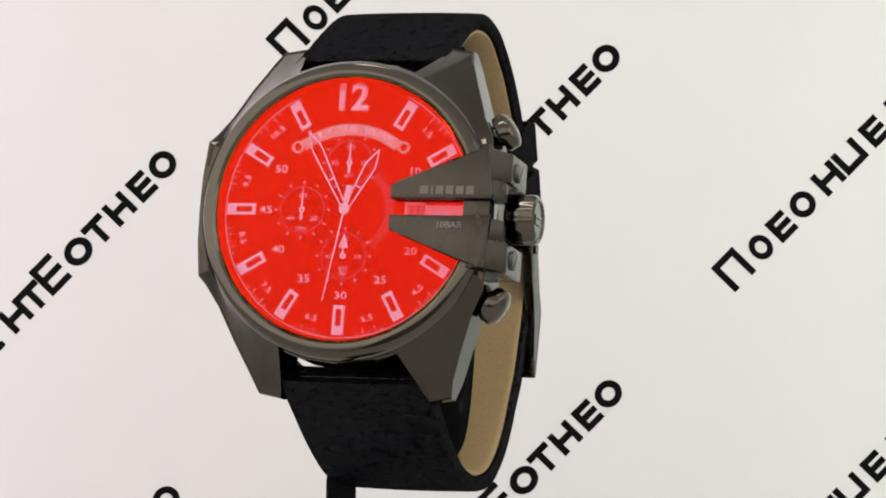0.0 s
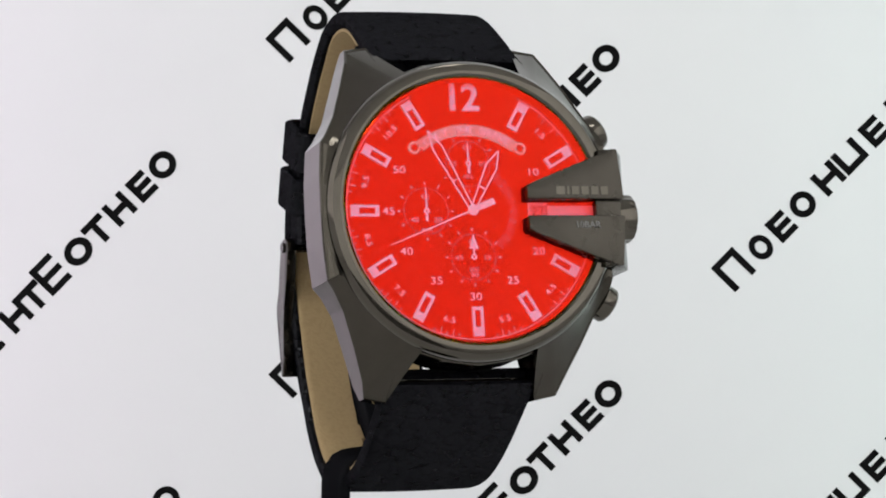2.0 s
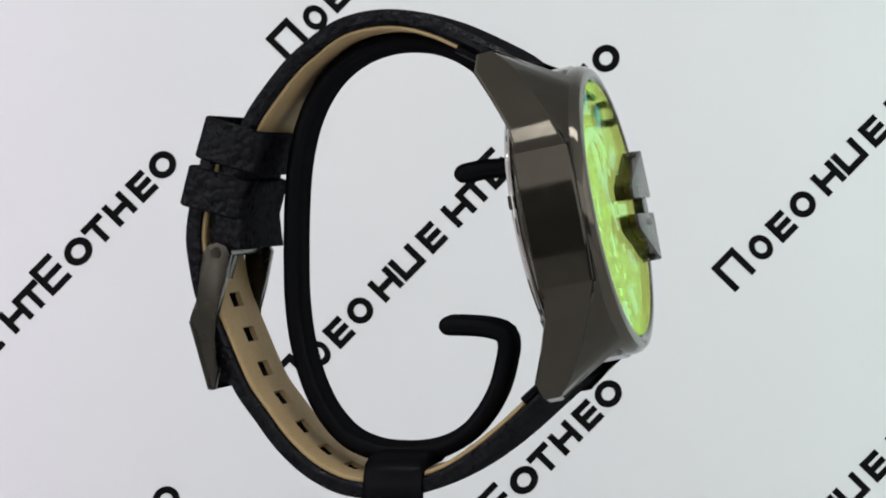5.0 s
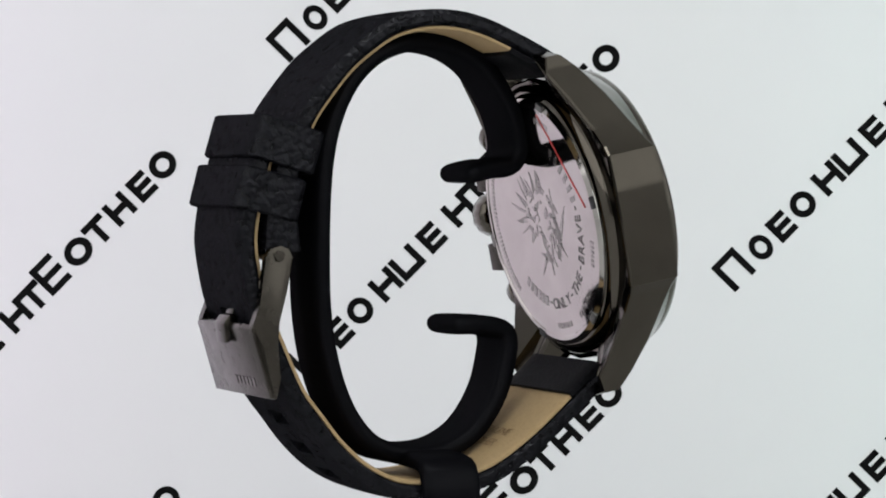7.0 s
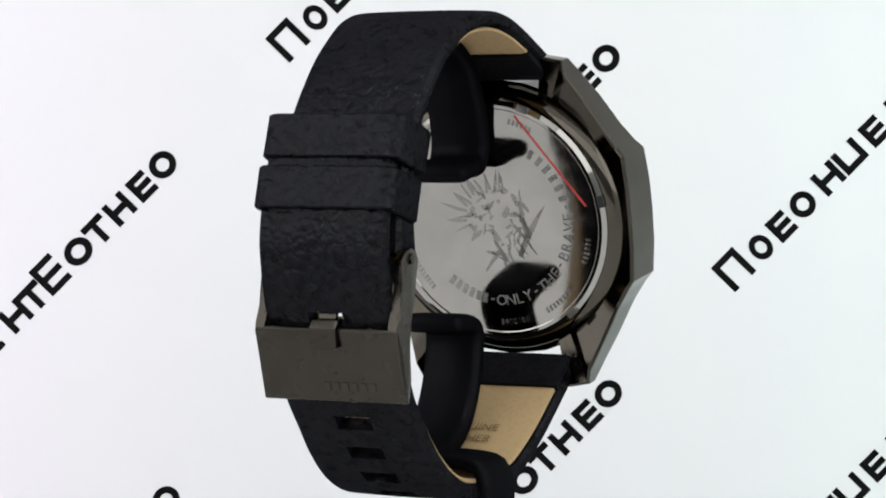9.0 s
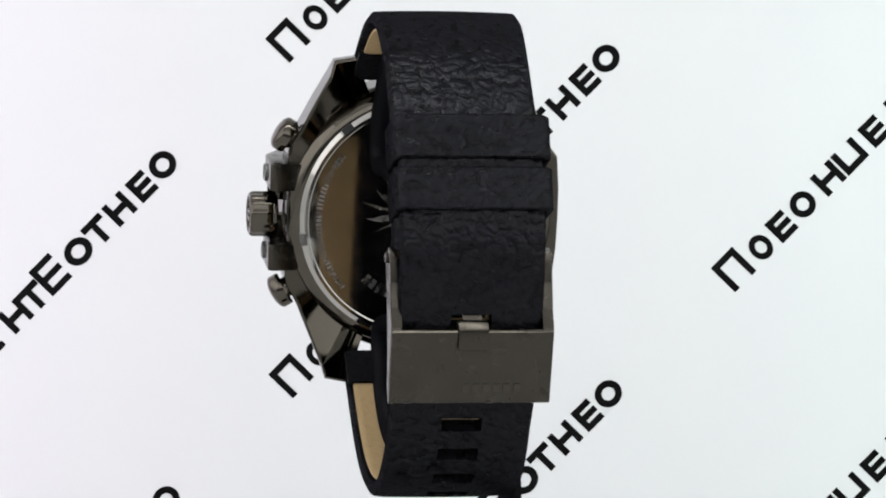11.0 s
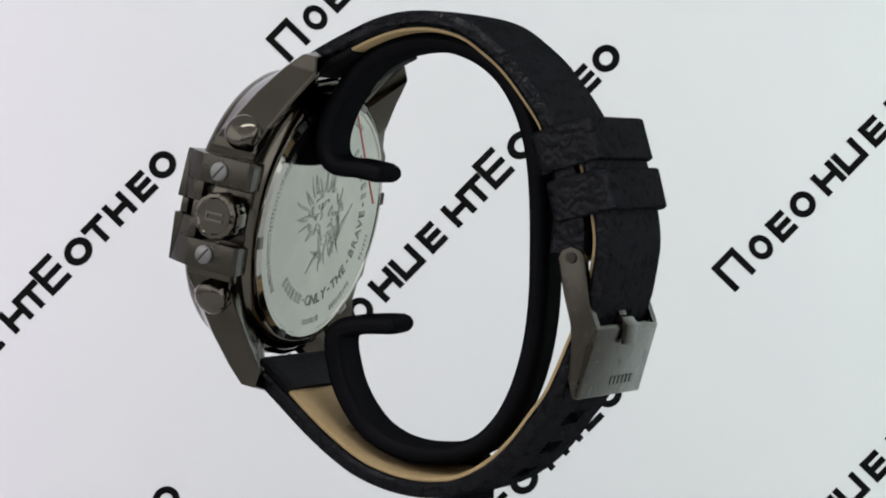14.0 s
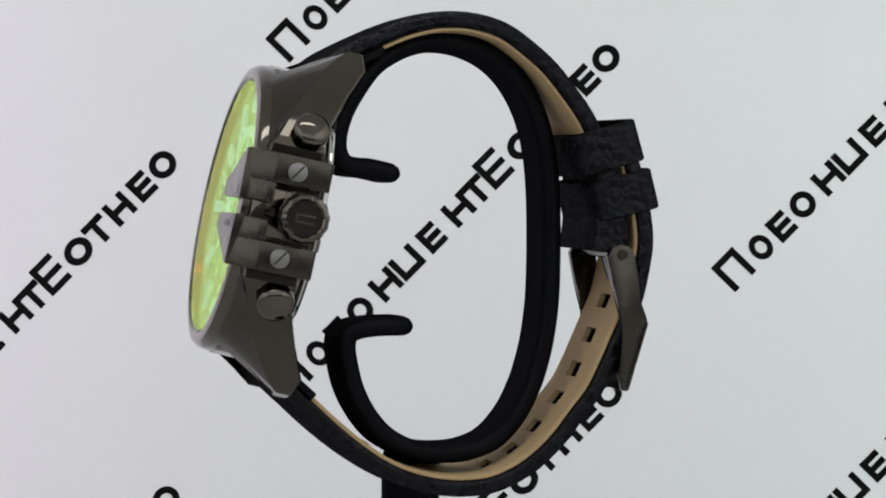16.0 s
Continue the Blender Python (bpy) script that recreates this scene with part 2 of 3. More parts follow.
def strip(path, width, thick, centre, step=1.2, columns=12, holes=(), edge=0.35, flip=1, crown=0.0):
    """A band along a line of (y, z) points; its outer face lies on the line. holes: (start, end, half width) along the line."""
    line = spline([(0, y, z) for y, z in path], step)
    run, total = [0.0], 0.0
    for a, b in zip(line, line[1:]):
        total += (b - a).length
        run.append(total)
    bm = bmesh.new()
    outer, inner, middles = [], [], []
    for i, p in enumerate(line):
        d = (line[min(i + 1, len(line) - 1)] - line[max(i - 1, 0)]).normalized()
        n = Vector((0, d.z, -d.y)) * flip
        f = run[i] / total
        w = width(f) if callable(width) else width
        th = thick(f) if callable(thick) else thick
        mid_x = centre(f) if callable(centre) else centre
        middles.append(mid_x)
        ro, ri = [], []
        for j in range(columns + 1):
            s = -1 + 2 * j / columns
            s = math.copysign(1 - (1 - abs(s)) ** 1.5, s)
            e = min(1.0, (1 - abs(s)) * w / 2 / max(edge, 0.01))
            drop = edge * (1 - math.sqrt(max(0.0, 1 - (1 - e) ** 2)))
            x = mid_x + s * w / 2
            ro.append(bm.verts.new(p + Vector((x, 0, 0)) - n * (drop - crown * (1 - s * s))))
            ri.append(bm.verts.new(p + Vector((x, 0, 0)) - n * (th - drop * 0.8)))
        outer.append(ro)
        inner.append(ri)

    def present(i, j):
        if not (0 <= i < len(line) - 1 and 0 <= j < columns):
            return False
        mid = (run[i] + run[i + 1]) / 2
        x = (outer[i][j].co.x + outer[i][j + 1].co.x) / 2 - middles[i]
        return not any(a < mid < b and abs(x) < h for a, b, h in holes)

    for i in range(len(line) - 1):
        for j in range(columns):
            if not present(i, j):
                continue
            a, b, c, d = (i, j), (i, j + 1), (i + 1, j + 1), (i + 1, j)
            bm.faces.new([outer[u][v] for u, v in (a, b, c, d)])
            bm.faces.new([inner[u][v] for u, v in (d, c, b, a)])
            for (p, q), other in (((a, b), (i - 1, j)), ((b, c), (i, j + 1)), ((c, d), (i + 1, j)), ((d, a), (i, j - 1))):
                if not present(*other):
                    bm.faces.new((outer[q[0]][q[1]], outer[p[0]][p[1]], inner[p[0]][p[1]], inner[q[0]][q[1]]))
    return bm


# ---- the tent: sheet, walls, floor ----


def slab(name, x0, x1, y0, y1, z0, z1, mat, label, category):
    bm = box(x0, x1, y0, y1, z0, z1)
    ob = part(name, bm, mat, None, label, None, False)
    return tagged(ob, label, category, "", "structure")


slab("floor", -470, 470, -820, 250, -10, 0, TABLE, "plain pale sheet under the display stand", "floor")
slab("wall_left", -480, -470, -820, 250, 0, 600, PAPER, "plain white fabric side of the photo tent", "wall")
slab("wall_right", 470, 480, -820, 250, 0, 600, PAPER, "plain white fabric side of the photo tent", "wall")
slab("wall_front", -470, 470, -830, -820, 0, 600, GREY, "plain grey fabric front of the photo tent", "wall")
slab("ceiling", -470, 470, -820, 250, 600, 610, PAPER, "plain white fabric top of the photo tent", "ceiling")
backdrop = slab("backdrop", -470, 470, 250, 254, -10, 600, PAPER, "white printed sheet with slanting rows of black marks", "backdrop")

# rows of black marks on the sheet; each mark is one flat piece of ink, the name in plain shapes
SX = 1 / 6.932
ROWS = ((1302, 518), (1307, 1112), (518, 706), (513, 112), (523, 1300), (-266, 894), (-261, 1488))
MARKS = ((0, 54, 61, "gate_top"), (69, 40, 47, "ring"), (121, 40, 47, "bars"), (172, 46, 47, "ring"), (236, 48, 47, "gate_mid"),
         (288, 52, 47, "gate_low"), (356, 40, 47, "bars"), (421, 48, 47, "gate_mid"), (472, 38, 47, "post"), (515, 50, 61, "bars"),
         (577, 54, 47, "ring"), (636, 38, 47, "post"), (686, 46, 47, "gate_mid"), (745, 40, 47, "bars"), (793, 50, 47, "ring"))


def mark_mesh(kind, w, h):
    """One plain mark, w wide and h high, from its lower left corner."""
    s = 12.0
    if kind == "ring":
        bm = lathe([(h / 2 - s, -0.06), (h / 2, -0.06), (h / 2, 0), (h / 2 - s, 0)], 40, "Y", True)
        bm.transform(Matrix.Translation((w / 2, 0, h / 2)) @ Matrix.Diagonal((w / h, 1, 1, 1)))
        return bm
    bm = bmesh.new()
    if kind == "bars":
        box(0, s, -0.06, 0, 0, h, 0, bm)
        for z in (0, h / 2 - s / 2, h - s):
            box(s, w, -0.06, 0, z, z + s * 0.95, 0, bm)
    elif kind == "post":
        box(w / 2 - s / 2, w / 2 + s / 2, -0.06, 0, 0, h - s, 0, bm)
        box(-4, w + 4, -0.06, 0, h - s, h, 0, bm)
    else:
        z = {"gate_top": h - s, "gate_mid": h / 2 - s / 2, "gate_low": 0}[kind]
        box(0, s, -0.06, 0, 0, h, 0, bm)
        box(w - s, w, -0.06, 0, 0, h, 0, bm)
        box(s, w - s, -0.06, 0, z, z + s, 0, bm)
    return bm


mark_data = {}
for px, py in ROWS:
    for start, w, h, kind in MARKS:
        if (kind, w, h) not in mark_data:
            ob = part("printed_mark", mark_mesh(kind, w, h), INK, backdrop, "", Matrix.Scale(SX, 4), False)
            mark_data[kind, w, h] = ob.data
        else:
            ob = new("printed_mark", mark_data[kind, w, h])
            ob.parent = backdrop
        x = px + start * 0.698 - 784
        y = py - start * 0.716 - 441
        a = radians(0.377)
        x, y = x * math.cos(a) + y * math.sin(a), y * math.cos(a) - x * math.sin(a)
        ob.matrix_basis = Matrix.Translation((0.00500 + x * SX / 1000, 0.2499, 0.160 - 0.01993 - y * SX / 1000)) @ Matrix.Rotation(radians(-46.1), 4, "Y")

# ---- the display stand: a bent strip with a side post ----
stand = new("display_stand")
tagged(stand, "black plastic display stand, an open loop on a post", "display stand")
HUB = Matrix.Translation((0, 0, 0.160))
RING = [(-5.76, -0.88), (-8.3, -0.2), (-11.23, 0.39), (-13.96, 0.59), (-15.72, 1.27), (-16.8, 3.03), (-16.89, 5.66), (-15.92, 9.28), (-13.96, 12.99), (-10.64, 17.48), (-7.13, 20.02), (-2.83, 21.68), (2.05, 22.27), (6.93, 21.68), (11.62, 19.73), (15.53, 16.5), (18.46, 12.21), (20.41, 7.32), (21.58, 1.76), (22.07, -3.61), (22.27, -9.47), (22.27, -16.31), (22.07, -22.17), (21.39, -28.03), (20.31, -32.91), (18.65, -37.79), (16.11, -42.48), (12.4, -46.39), (7.91, -48.34), (3.52, -48.83), (-0.88, -48.54), (-4.79, -47.36), (-8.5, -45.02), (-11.43, -41.5), (-13.57, -37.4), (-14.75, -32.91), (-15.14, -29.98), (-14.55, -28.03), (-12.6, -27.15), (-9.67, -26.76), (-5.76, -26.66), (-3.22, -26.76)]


def rounded_sweep(path, width, thick, centre, step=1.0, n=20):
    """A strip of rounded section along its middle line; the ends are domed."""
    line = spline([(0, y, z) for y, z in path], step)
    for end in (0, -1):
        a, b = (line[0], line[1]) if end == 0 else (line[-1], line[-2])
        extra = [a.lerp(b, s) for s in (0.12, 0.3, 0.6)]
        line = [line[0]] + extra + line[1:] if end == 0 else line[:-1] + extra[::-1] + [line[-1]]
    bm = bmesh.new()
    rings = []
    for i, p in enumerate(line):
        d = (line[min(i + 1, len(line) - 1)] - line[max(i - 1, 0)]).normalized()
        nrm = Vector((0, d.z, -d.y))
        f = min((p - line[0]).length, (p - line[-1]).length)
        k = math.sqrt(max(0.004, 1 - max(0.0, 1 - f / (thick / 2)) ** 2))
        w = width(i / (len(line) - 1)) if callable(width) else width
        ring = []
        for j in range(n):
            a = 2 * math.pi * j / n
            u = math.copysign(abs(math.cos(a)) ** 0.32, math.cos(a)) * (w / 2 - (1 - k) * thick / 2)
            v = math.copysign(abs(math.sin(a)) ** 0.75, math.sin(a)) * thick / 2 * k
            ring.append(bm.verts.new(p + Vector((centre + u, 0, 0)) + nrm * v))
        rings.append(ring)
    for a, b in zip(rings, rings[1:]):
        for j in range(n):
            bm.faces.new((a[j], a[(j + 1) % n], b[(j + 1) % n], b[j]))
    bm.faces.new(rings[0])
    bm.faces.new(rings[-1][::-1])
    return bm


def flare(f):
    e = min(f, 1 - f)
    return 10.8 + 0.5 * max(0.0, 1 - e / 0.035)


part("loop", rounded_sweep(RING, flare, 3.5, 0.0), PLASTIC, stand, "black moulded open loop with turned-in ends", Matrix.Rotation(radians(6.3), 4, "Z"))
# the side tab leaves the loop's underside and turns down into the post
TAB = [(2.0, -49.3), (-6.0, -49.4), (-11.0, -49.6), (-13.8, -50.4), (-15.1, -53.2), (-15.3, -58.0), (-15.3, -80.0), (-15.3, -130.0), (-15.3, -159.0)]
_bm = rounded_sweep(TAB, 10.5, 2.9, 0.0, 1.5)
part("post", _bm, PLASTIC, stand, "", Matrix.Translation((0, 1.3, 0)) @ Matrix.Rotation(radians(-90), 4, "Z"))
part("foot", lathe([(0.5, -160), (24, -160), (24.5, -159.5), (24.5, -157.2), (24, -156.7), (0.5, -156.4)], 64, "Z"), PLASTIC, stand, "", Matrix.Translation((-9, 1.3, 0)))

# ---- the wristwatch ----
watch = new("wristwatch")
tagged(watch, "large gunmetal chronograph with red-flashing crystal and black leather strap", "wristwatch")
L = TILT

# case: one faceted body, flat flanks and four lugs that sweep back; corners of one quarter as (x, z, front, rear)
QUARTER = ((25.7, 0.0, -0.9, 9.0), (25.6, 5.6, -0.8, 9.0), (25.1, 11.3, -0.5, 8.9), (23.9, 12.8, 0.3, 8.7), (22.0, 16.0, 1.7, 9.3), (19.7, 21.6, 4.4, 11.6),
           (17.6, 26.6, 7.6, 14.0), (16.8, 29.2, 10.0, 13.2), (13.0, 29.9, 10.4, 13.4), (13.0, 26.4, 5.6, 11.8), (13.0, 22.2, 1.2, 8.9), (6.5, 24.5, 0.5, 8.9), (0.0, 25.3, 0.4, 8.9))


def case_outline():
    """The corners of all four quarters in order, with each side divided; the crown side is flatter."""
    corners = []
    for sx, sz, order in ((-1, 1, 1), (1, 1, -1), (1, -1, 1), (-1, -1, -1)):
        q = [(sx * (min(x, 24.0 + 0.2 * (z > 11)) if sx > 0 else x), sz * z, f, r) for x, z, f, r in QUARTER][::order]
        corners += q[:-1]
    out = []
    for a, b in zip(corners, corners[1:] + corners[:1]):
        n = max(2, round(math.hypot(a[0] - b[0], a[1] - b[1]) / 1.0))
        out += [tuple(p + (q - p) * k / n for p, q in zip(a, b)) for k in range(n)]
    return out


def case_body():
    pts = case_outline()
    bm = bmesh.new()
    rings = []

    def ring(at):
        row = []
        for x, z, f, r in pts:
            d = math.hypot(x, z)
            rad, y = at(d, f, r)
            row.append(bm.verts.new((x / d * rad, y, z / d * rad)))
        rings.append(row)
    ring(lambda d, f, r: (22.3, -0.9))
    ring(lambda d, f, r: (min(24.7, d - 0.9), -0.9))
    for k in (0.3, 0.65):
        ring(lambda d, f, r: (min(24.7, d - 0.9) * (1 - k) + (d - 0.55) * k, -0.9 * (1 - k) + f * k + 0.9 * k * (1 - k) * min(1.0, max(0.0, d - 26))))
    ring(lambda d, f, r: (d - 0.55, f))
    ring(lambda d, f, r: (d - 0.17, f + 0.14))
    ring(lambda d, f, r: (d, f + 0.5))
    ring(lambda d, f, r: (d, r - 0.5))
    ring(lambda d, f, r: (d - 0.17, r - 0.14))
    ring(lambda d, f, r: (d - 0.55, r))
    ring(lambda d, f, r: (min(23.4, d - 1.0), 8.9))
    ring(lambda d, f, r: (22.3, 8.9))
    n = len(pts)
    for p, q in zip(rings, rings[1:] + rings[:1]):
        for k in range(n):
            bm.faces.new((p[k], p[(k + 1) % n], q[(k + 1) % n], q[k]))
    return bm


case = part("case", case_body(), GUNMETAL, watch, "faceted gunmetal case with angular lugs", L, True, 13)
part("bezel", lathe([(22.05, 1.2), (22.05, -2.05), (22.5, -2.5), (23.2, -2.55), (24.1, -2.25), (24.7, -1.5), (24.95, -0.4), (24.9, 1.0), (24.5, 3.0), (24.5, 4.6), (22.05, 4.6)], 128, "Y", True), POLISHED, watch, "polished domed gunmetal bezel", L)
part("spring_bar", lathe([(0.7, -13.3), (0.7, 13.3)], 16, "X", False, (0, 9.4, 26.9)), BRUSHED, watch, "", L)
part("spring_bar", lathe([(0.7, -13.3), (0.7, 13.3)], 16, "X", False, (0, 9.4, -26.9)), BRUSHED, watch, "", L)

# dial and all that is printed or applied on it
dial = part("dial", lathe([(0.4, 0.6), (22.2, 0.6), (22.2, 0.0), (0.4, 0.0)], 96), DIAL, watch, "dark dial with pale markers and three small dials", L)
part("crystal", lathe([(0.3, -1.55), (22.0, -1.55), (22.0, -2.15), (21.8, -2.3), (0.3, -2.3)], 128), CRYSTAL, watch, "coated crystal that flashes red, orange and green", L)
part("rehaut", lathe([(21.6, -0.05), (22.2, -0.05), (22.2, -1.6), (22.0, -1.6)], 96, "Y", True), DIAL, dial, "", L)


def on_dial(name, bm, mat, m=None, label=""):
    return part(name, bm, mat, dial, label, L @ (m if m is not None else Matrix.Identity(4)), False)


WIDE = Matrix.Diagonal((1.25, 1, 1, 1))


def hour_marker():
    b = bmesh.new()
    box(-0.95, 0.95, -0.5, 0, 19.2, 20.7, 0, b)
    box(-0.95, 0.95, -0.5, 0, 15.8, 16.4, 0, b)
    box(-0.95, -0.5, -0.5, 0, 16.4, 19.2, 0, b)
    box(0.5, 0.95, -0.5, 0, 16.4, 19.2, 0, b)
    return b


for clock in (30, 60, 120, 150, 180, 210, 240, 270, 300, 330):
    on_dial("hour_marker", hour_marker(), LUME, place(0, 0, 0, clock))
on_dial("numeral", lettering("12", 4.5, 0.4, 0.16), LUME, place(0.0, 19.0), "large applied numeral twelve")
for text, clock, r in (("50", 300, 13.7), ("45", 270, 14.1), ("40", 240, 13.2), ("35", 210, 13.2), ("30", 180, 14.1), ("25", 150, 13.2), ("20", 120, 13.2), ("10", 60, 13.2)):
    on_dial("numeral", lettering(text, 1.3, 0.06, 0.012), LUME, polar(r, clock, -0.02) @ WIDE)
for text, clock in (("10.5", 315, ), ("9.5", 285), ("8.5", 255), ("7.5", 225), ("6.5", 195), ("5.5", 165), ("4.5", 135), ("1.5", 45)):
    flip = 180 if 90 < clock < 270 else 0
    on_dial("numeral", lettering(text, 1.05, 0.06, 0.006), LUME, polar(18.4, clock, -0.02, clock + flip) @ WIDE)
_items = []
for k in range(120):
    clock = k * 3.0
    if clock > 335 or clock < 25 or 72 < clock < 108:
        continue
    near = clock % 30
    if near < 6.5 or near > 23.5:
        continue
    long = k % 2 == 0
    _items.append((box(-0.07, 0.07, -0.06, 0, 19.9 if long else 20.4, 21.15), place(0, 0, 0, clock)))
_items.append((arc_band(21.05, 21.2, 108, 334, -0.06, 0, 90), Matrix.Identity(4)))
_items.append((arc_band(21.05, 21.2, 26, 72, -0.06, 0, 30), Matrix.Identity(4)))
on_dial("chapter_ring", merged(_items), PRINT, None, "fine printed ring of short ticks")
_items = [(box(-0.022 - 0.04 * (k % 5 == 0), 0.022 + 0.04 * (k % 5 == 0), -0.06, 0, 6.6, 8.2), place(0, 0, 0, 40 + k * 2.5)) for k in range(41)]
on_dial("printed_scale", merged(_items), PALE, None, "fan of fine printed ticks")
plate = on_dial("arched_plate", merged([(arc_band(12.5, 14.4, -37.5, 37.5, -0.45, 0, 40), Matrix.Identity(4))]), PLATE, None, "pale arched plate with engraved words")
for clock in (-41.2, 41.2):
    on_dial("plate_eyelet", tube_ring(0.62, 1.05, -0.45, 0, 28), PLATE, polar(13.9, clock))
_words = "ONLY THE BRAVE"
for k, ch in enumerate(_words):
    if ch != " ":
        on_dial("letter", lettering(ch, 1.2, 0.05, 0.02), LUME, polar(13.45, -31 + k * 62 / 13, -0.47, -31 + k * 62 / 13) @ WIDE)

for cx, cz, marks in ((0.0, 7.9, (("00", 0, 2.7), ("SEC", 0, -2.1), ("55", -2.6, 0), ("05", 2.6, 0))), (-7.7, 0.0, (("60", 0, 2.4), ("40", -2.0, -1.4), ("20", 2.0, -1.4), ("MIN", 0, -3.1))),
                      (0.0, -7.6, (("60", 0, 2.6), ("45", -2.5, -0.1), ("15", 2.5, -0.1), ("SEC", 0, -2.0), ("30", 0, -2.9)))):
    on_dial("small_dial", tube_ring(3.75, 3.85, -0.07, 0, 56), PALE, place(cx, cz))
    ticks = [(box(-0.11, 0.11, -0.08, 0, 4.35, 4.85), place(cx, cz, 0, k * 30)) for k in range(12)]
    on_dial("small_dial_ticks", merged(ticks), PRINT)
    for text, x, z in marks:
        on_dial("numeral", lettering(text, 0.62 if text.isalpha() else 0.85, 0.06), PRINT, place(cx + x, cz + z, -0.02) @ WIDE)
for cx, cz, kind in ((0.0, 7.9, 0), (-7.7, 0.0, 0), (0.0, -7.6, 1)):
    b = [(tube_ring(0.22, 0.5, -0.5, -0.2, 24), Matrix.Identity(4))]
    if kind:
        b.append((prism([(-0.15, 0.45), (0.15, 0.45), (0.15, 1.3), (0.85, 1.3), (0, 3.7), (-0.85, 1.3), (-0.15, 1.3)], -0.5, -0.35), Matrix.Identity(4)))
    else:
        b.append((prism([(-0.17, 0.45), (0.17, 0.45), (0.04, 3.7), (-0.04, 3.7)], -0.5, -0.35), Matrix.Identity(4)))
        b.append((prism([(-0.22, -0.45), (-0.22, -1.7), (0.22, -1.7), (0.22, -0.45)], -0.5, -0.35), Matrix.Identity(4)))
    on_dial("small_pointer", merged(b), LUME, place(cx, cz))
# date opening and the pale strip beside it
b = bmesh.new()
box(10.0, 13.4, -0.12, 0, -1.4, -1.1, 0, b)
box(10.0, 13.4, -0.12, 0, 1.1, 1.4, 0, b)
box(10.0, 10.3, -0.12, 0, -1.1, 1.1, 0, b)
on_dial("date_frame", b, PRINT)
on_dial("date_disc", box(10.3, 13.2, -0.05, 0, -1.1, 1.1), PALE)
on_dial("numeral", lettering("27", 1.6, 0.05), DIAL, place(11.7, 0, -0.06))
on_dial("pale_strip", box(13.4, 21.5, -0.10, 0, -0.95, 0.95), LUME)


def lance(length, wide, base):
    """An open lance-shaped pointer along +Z."""
    b = bmesh.new()
    w = 0.26
    pts = [((-0.35, 0.3), (-wide, base)), ((-wide, base), (0, length)), ((0, length), (wide, base)), ((wide, base), (0.35, 0.3))]
    for (x0, z0), (x1, z1) in pts:
        d = Vector((x1 - x0, z1 - z0)).normalized()
        n = Vector((-d.y, d.x)) * w / 2
        prism([(x0 - n.x, z0 - n.y), (x1 - n.x, z1 - n.y), (x1 + n.x, z1 + n.y), (x0 + n.x, z0 + n.y)], -0.12, 0, "Y", 0, 2, b)
    h = length * 0.38
    k = 0.35 + (wide - 0.35) * h / base
    prism([(-k, h - 0.15), (k, h - 0.15), (k, h + 0.15), (-k, h + 0.15)], -0.12, 0, "Y", 0, 2, b)
    return b


def pointer(name, bm, depth, clock, label):
    ob = part(name, bm, LUME, watch, label, None, False)
    ob.matrix_basis = pointer_pose(depth, clock)
    return ob


def pointer_pose(depth, clock):
    m = L @ Matrix.Translation((0, depth, 0)) @ Matrix.Rotation(radians(clock), 4, "Y")
    return Matrix.Translation(m.translation / 1000) @ m.to_3x3().to_4x4()


pointer("hour_pointer", lance(11.3, 0.95, 8.2), -0.75, 27.5, "white open lance-shaped hour pointer")
minute_pointer = pointer("minute_pointer", lance(14.9, 0.85, 11.6), -1.0, 331.2, "white open lance-shaped minute pointer")
b = bmesh.new()
prism([(-0.16, 0), (0.16, 0), (0.07, 15.6), (-0.07, 15.6)], -0.12, 0, "Y", 0, 2, b)
prism([(-0.2, 0), (-0.55, -1.6), (-0.55, -4.0), (0.55, -4.0), (0.55, -1.6), (0.2, 0)], -0.12, 0, "Y", 0, 2, b)
second_pointer = pointer("second_pointer", merged([(b, Matrix.Identity(4)), (lathe([(0.05, -0.2), (0.8, -0.2), (0.95, -0.1), (0.95, 0), (0.05, 0)], 32), Matrix.Identity(4))]), -1.3, 190, "thin white seconds pointer with a broad tail")

LG = L @ Matrix.Translation((-0.8, 0, 0))
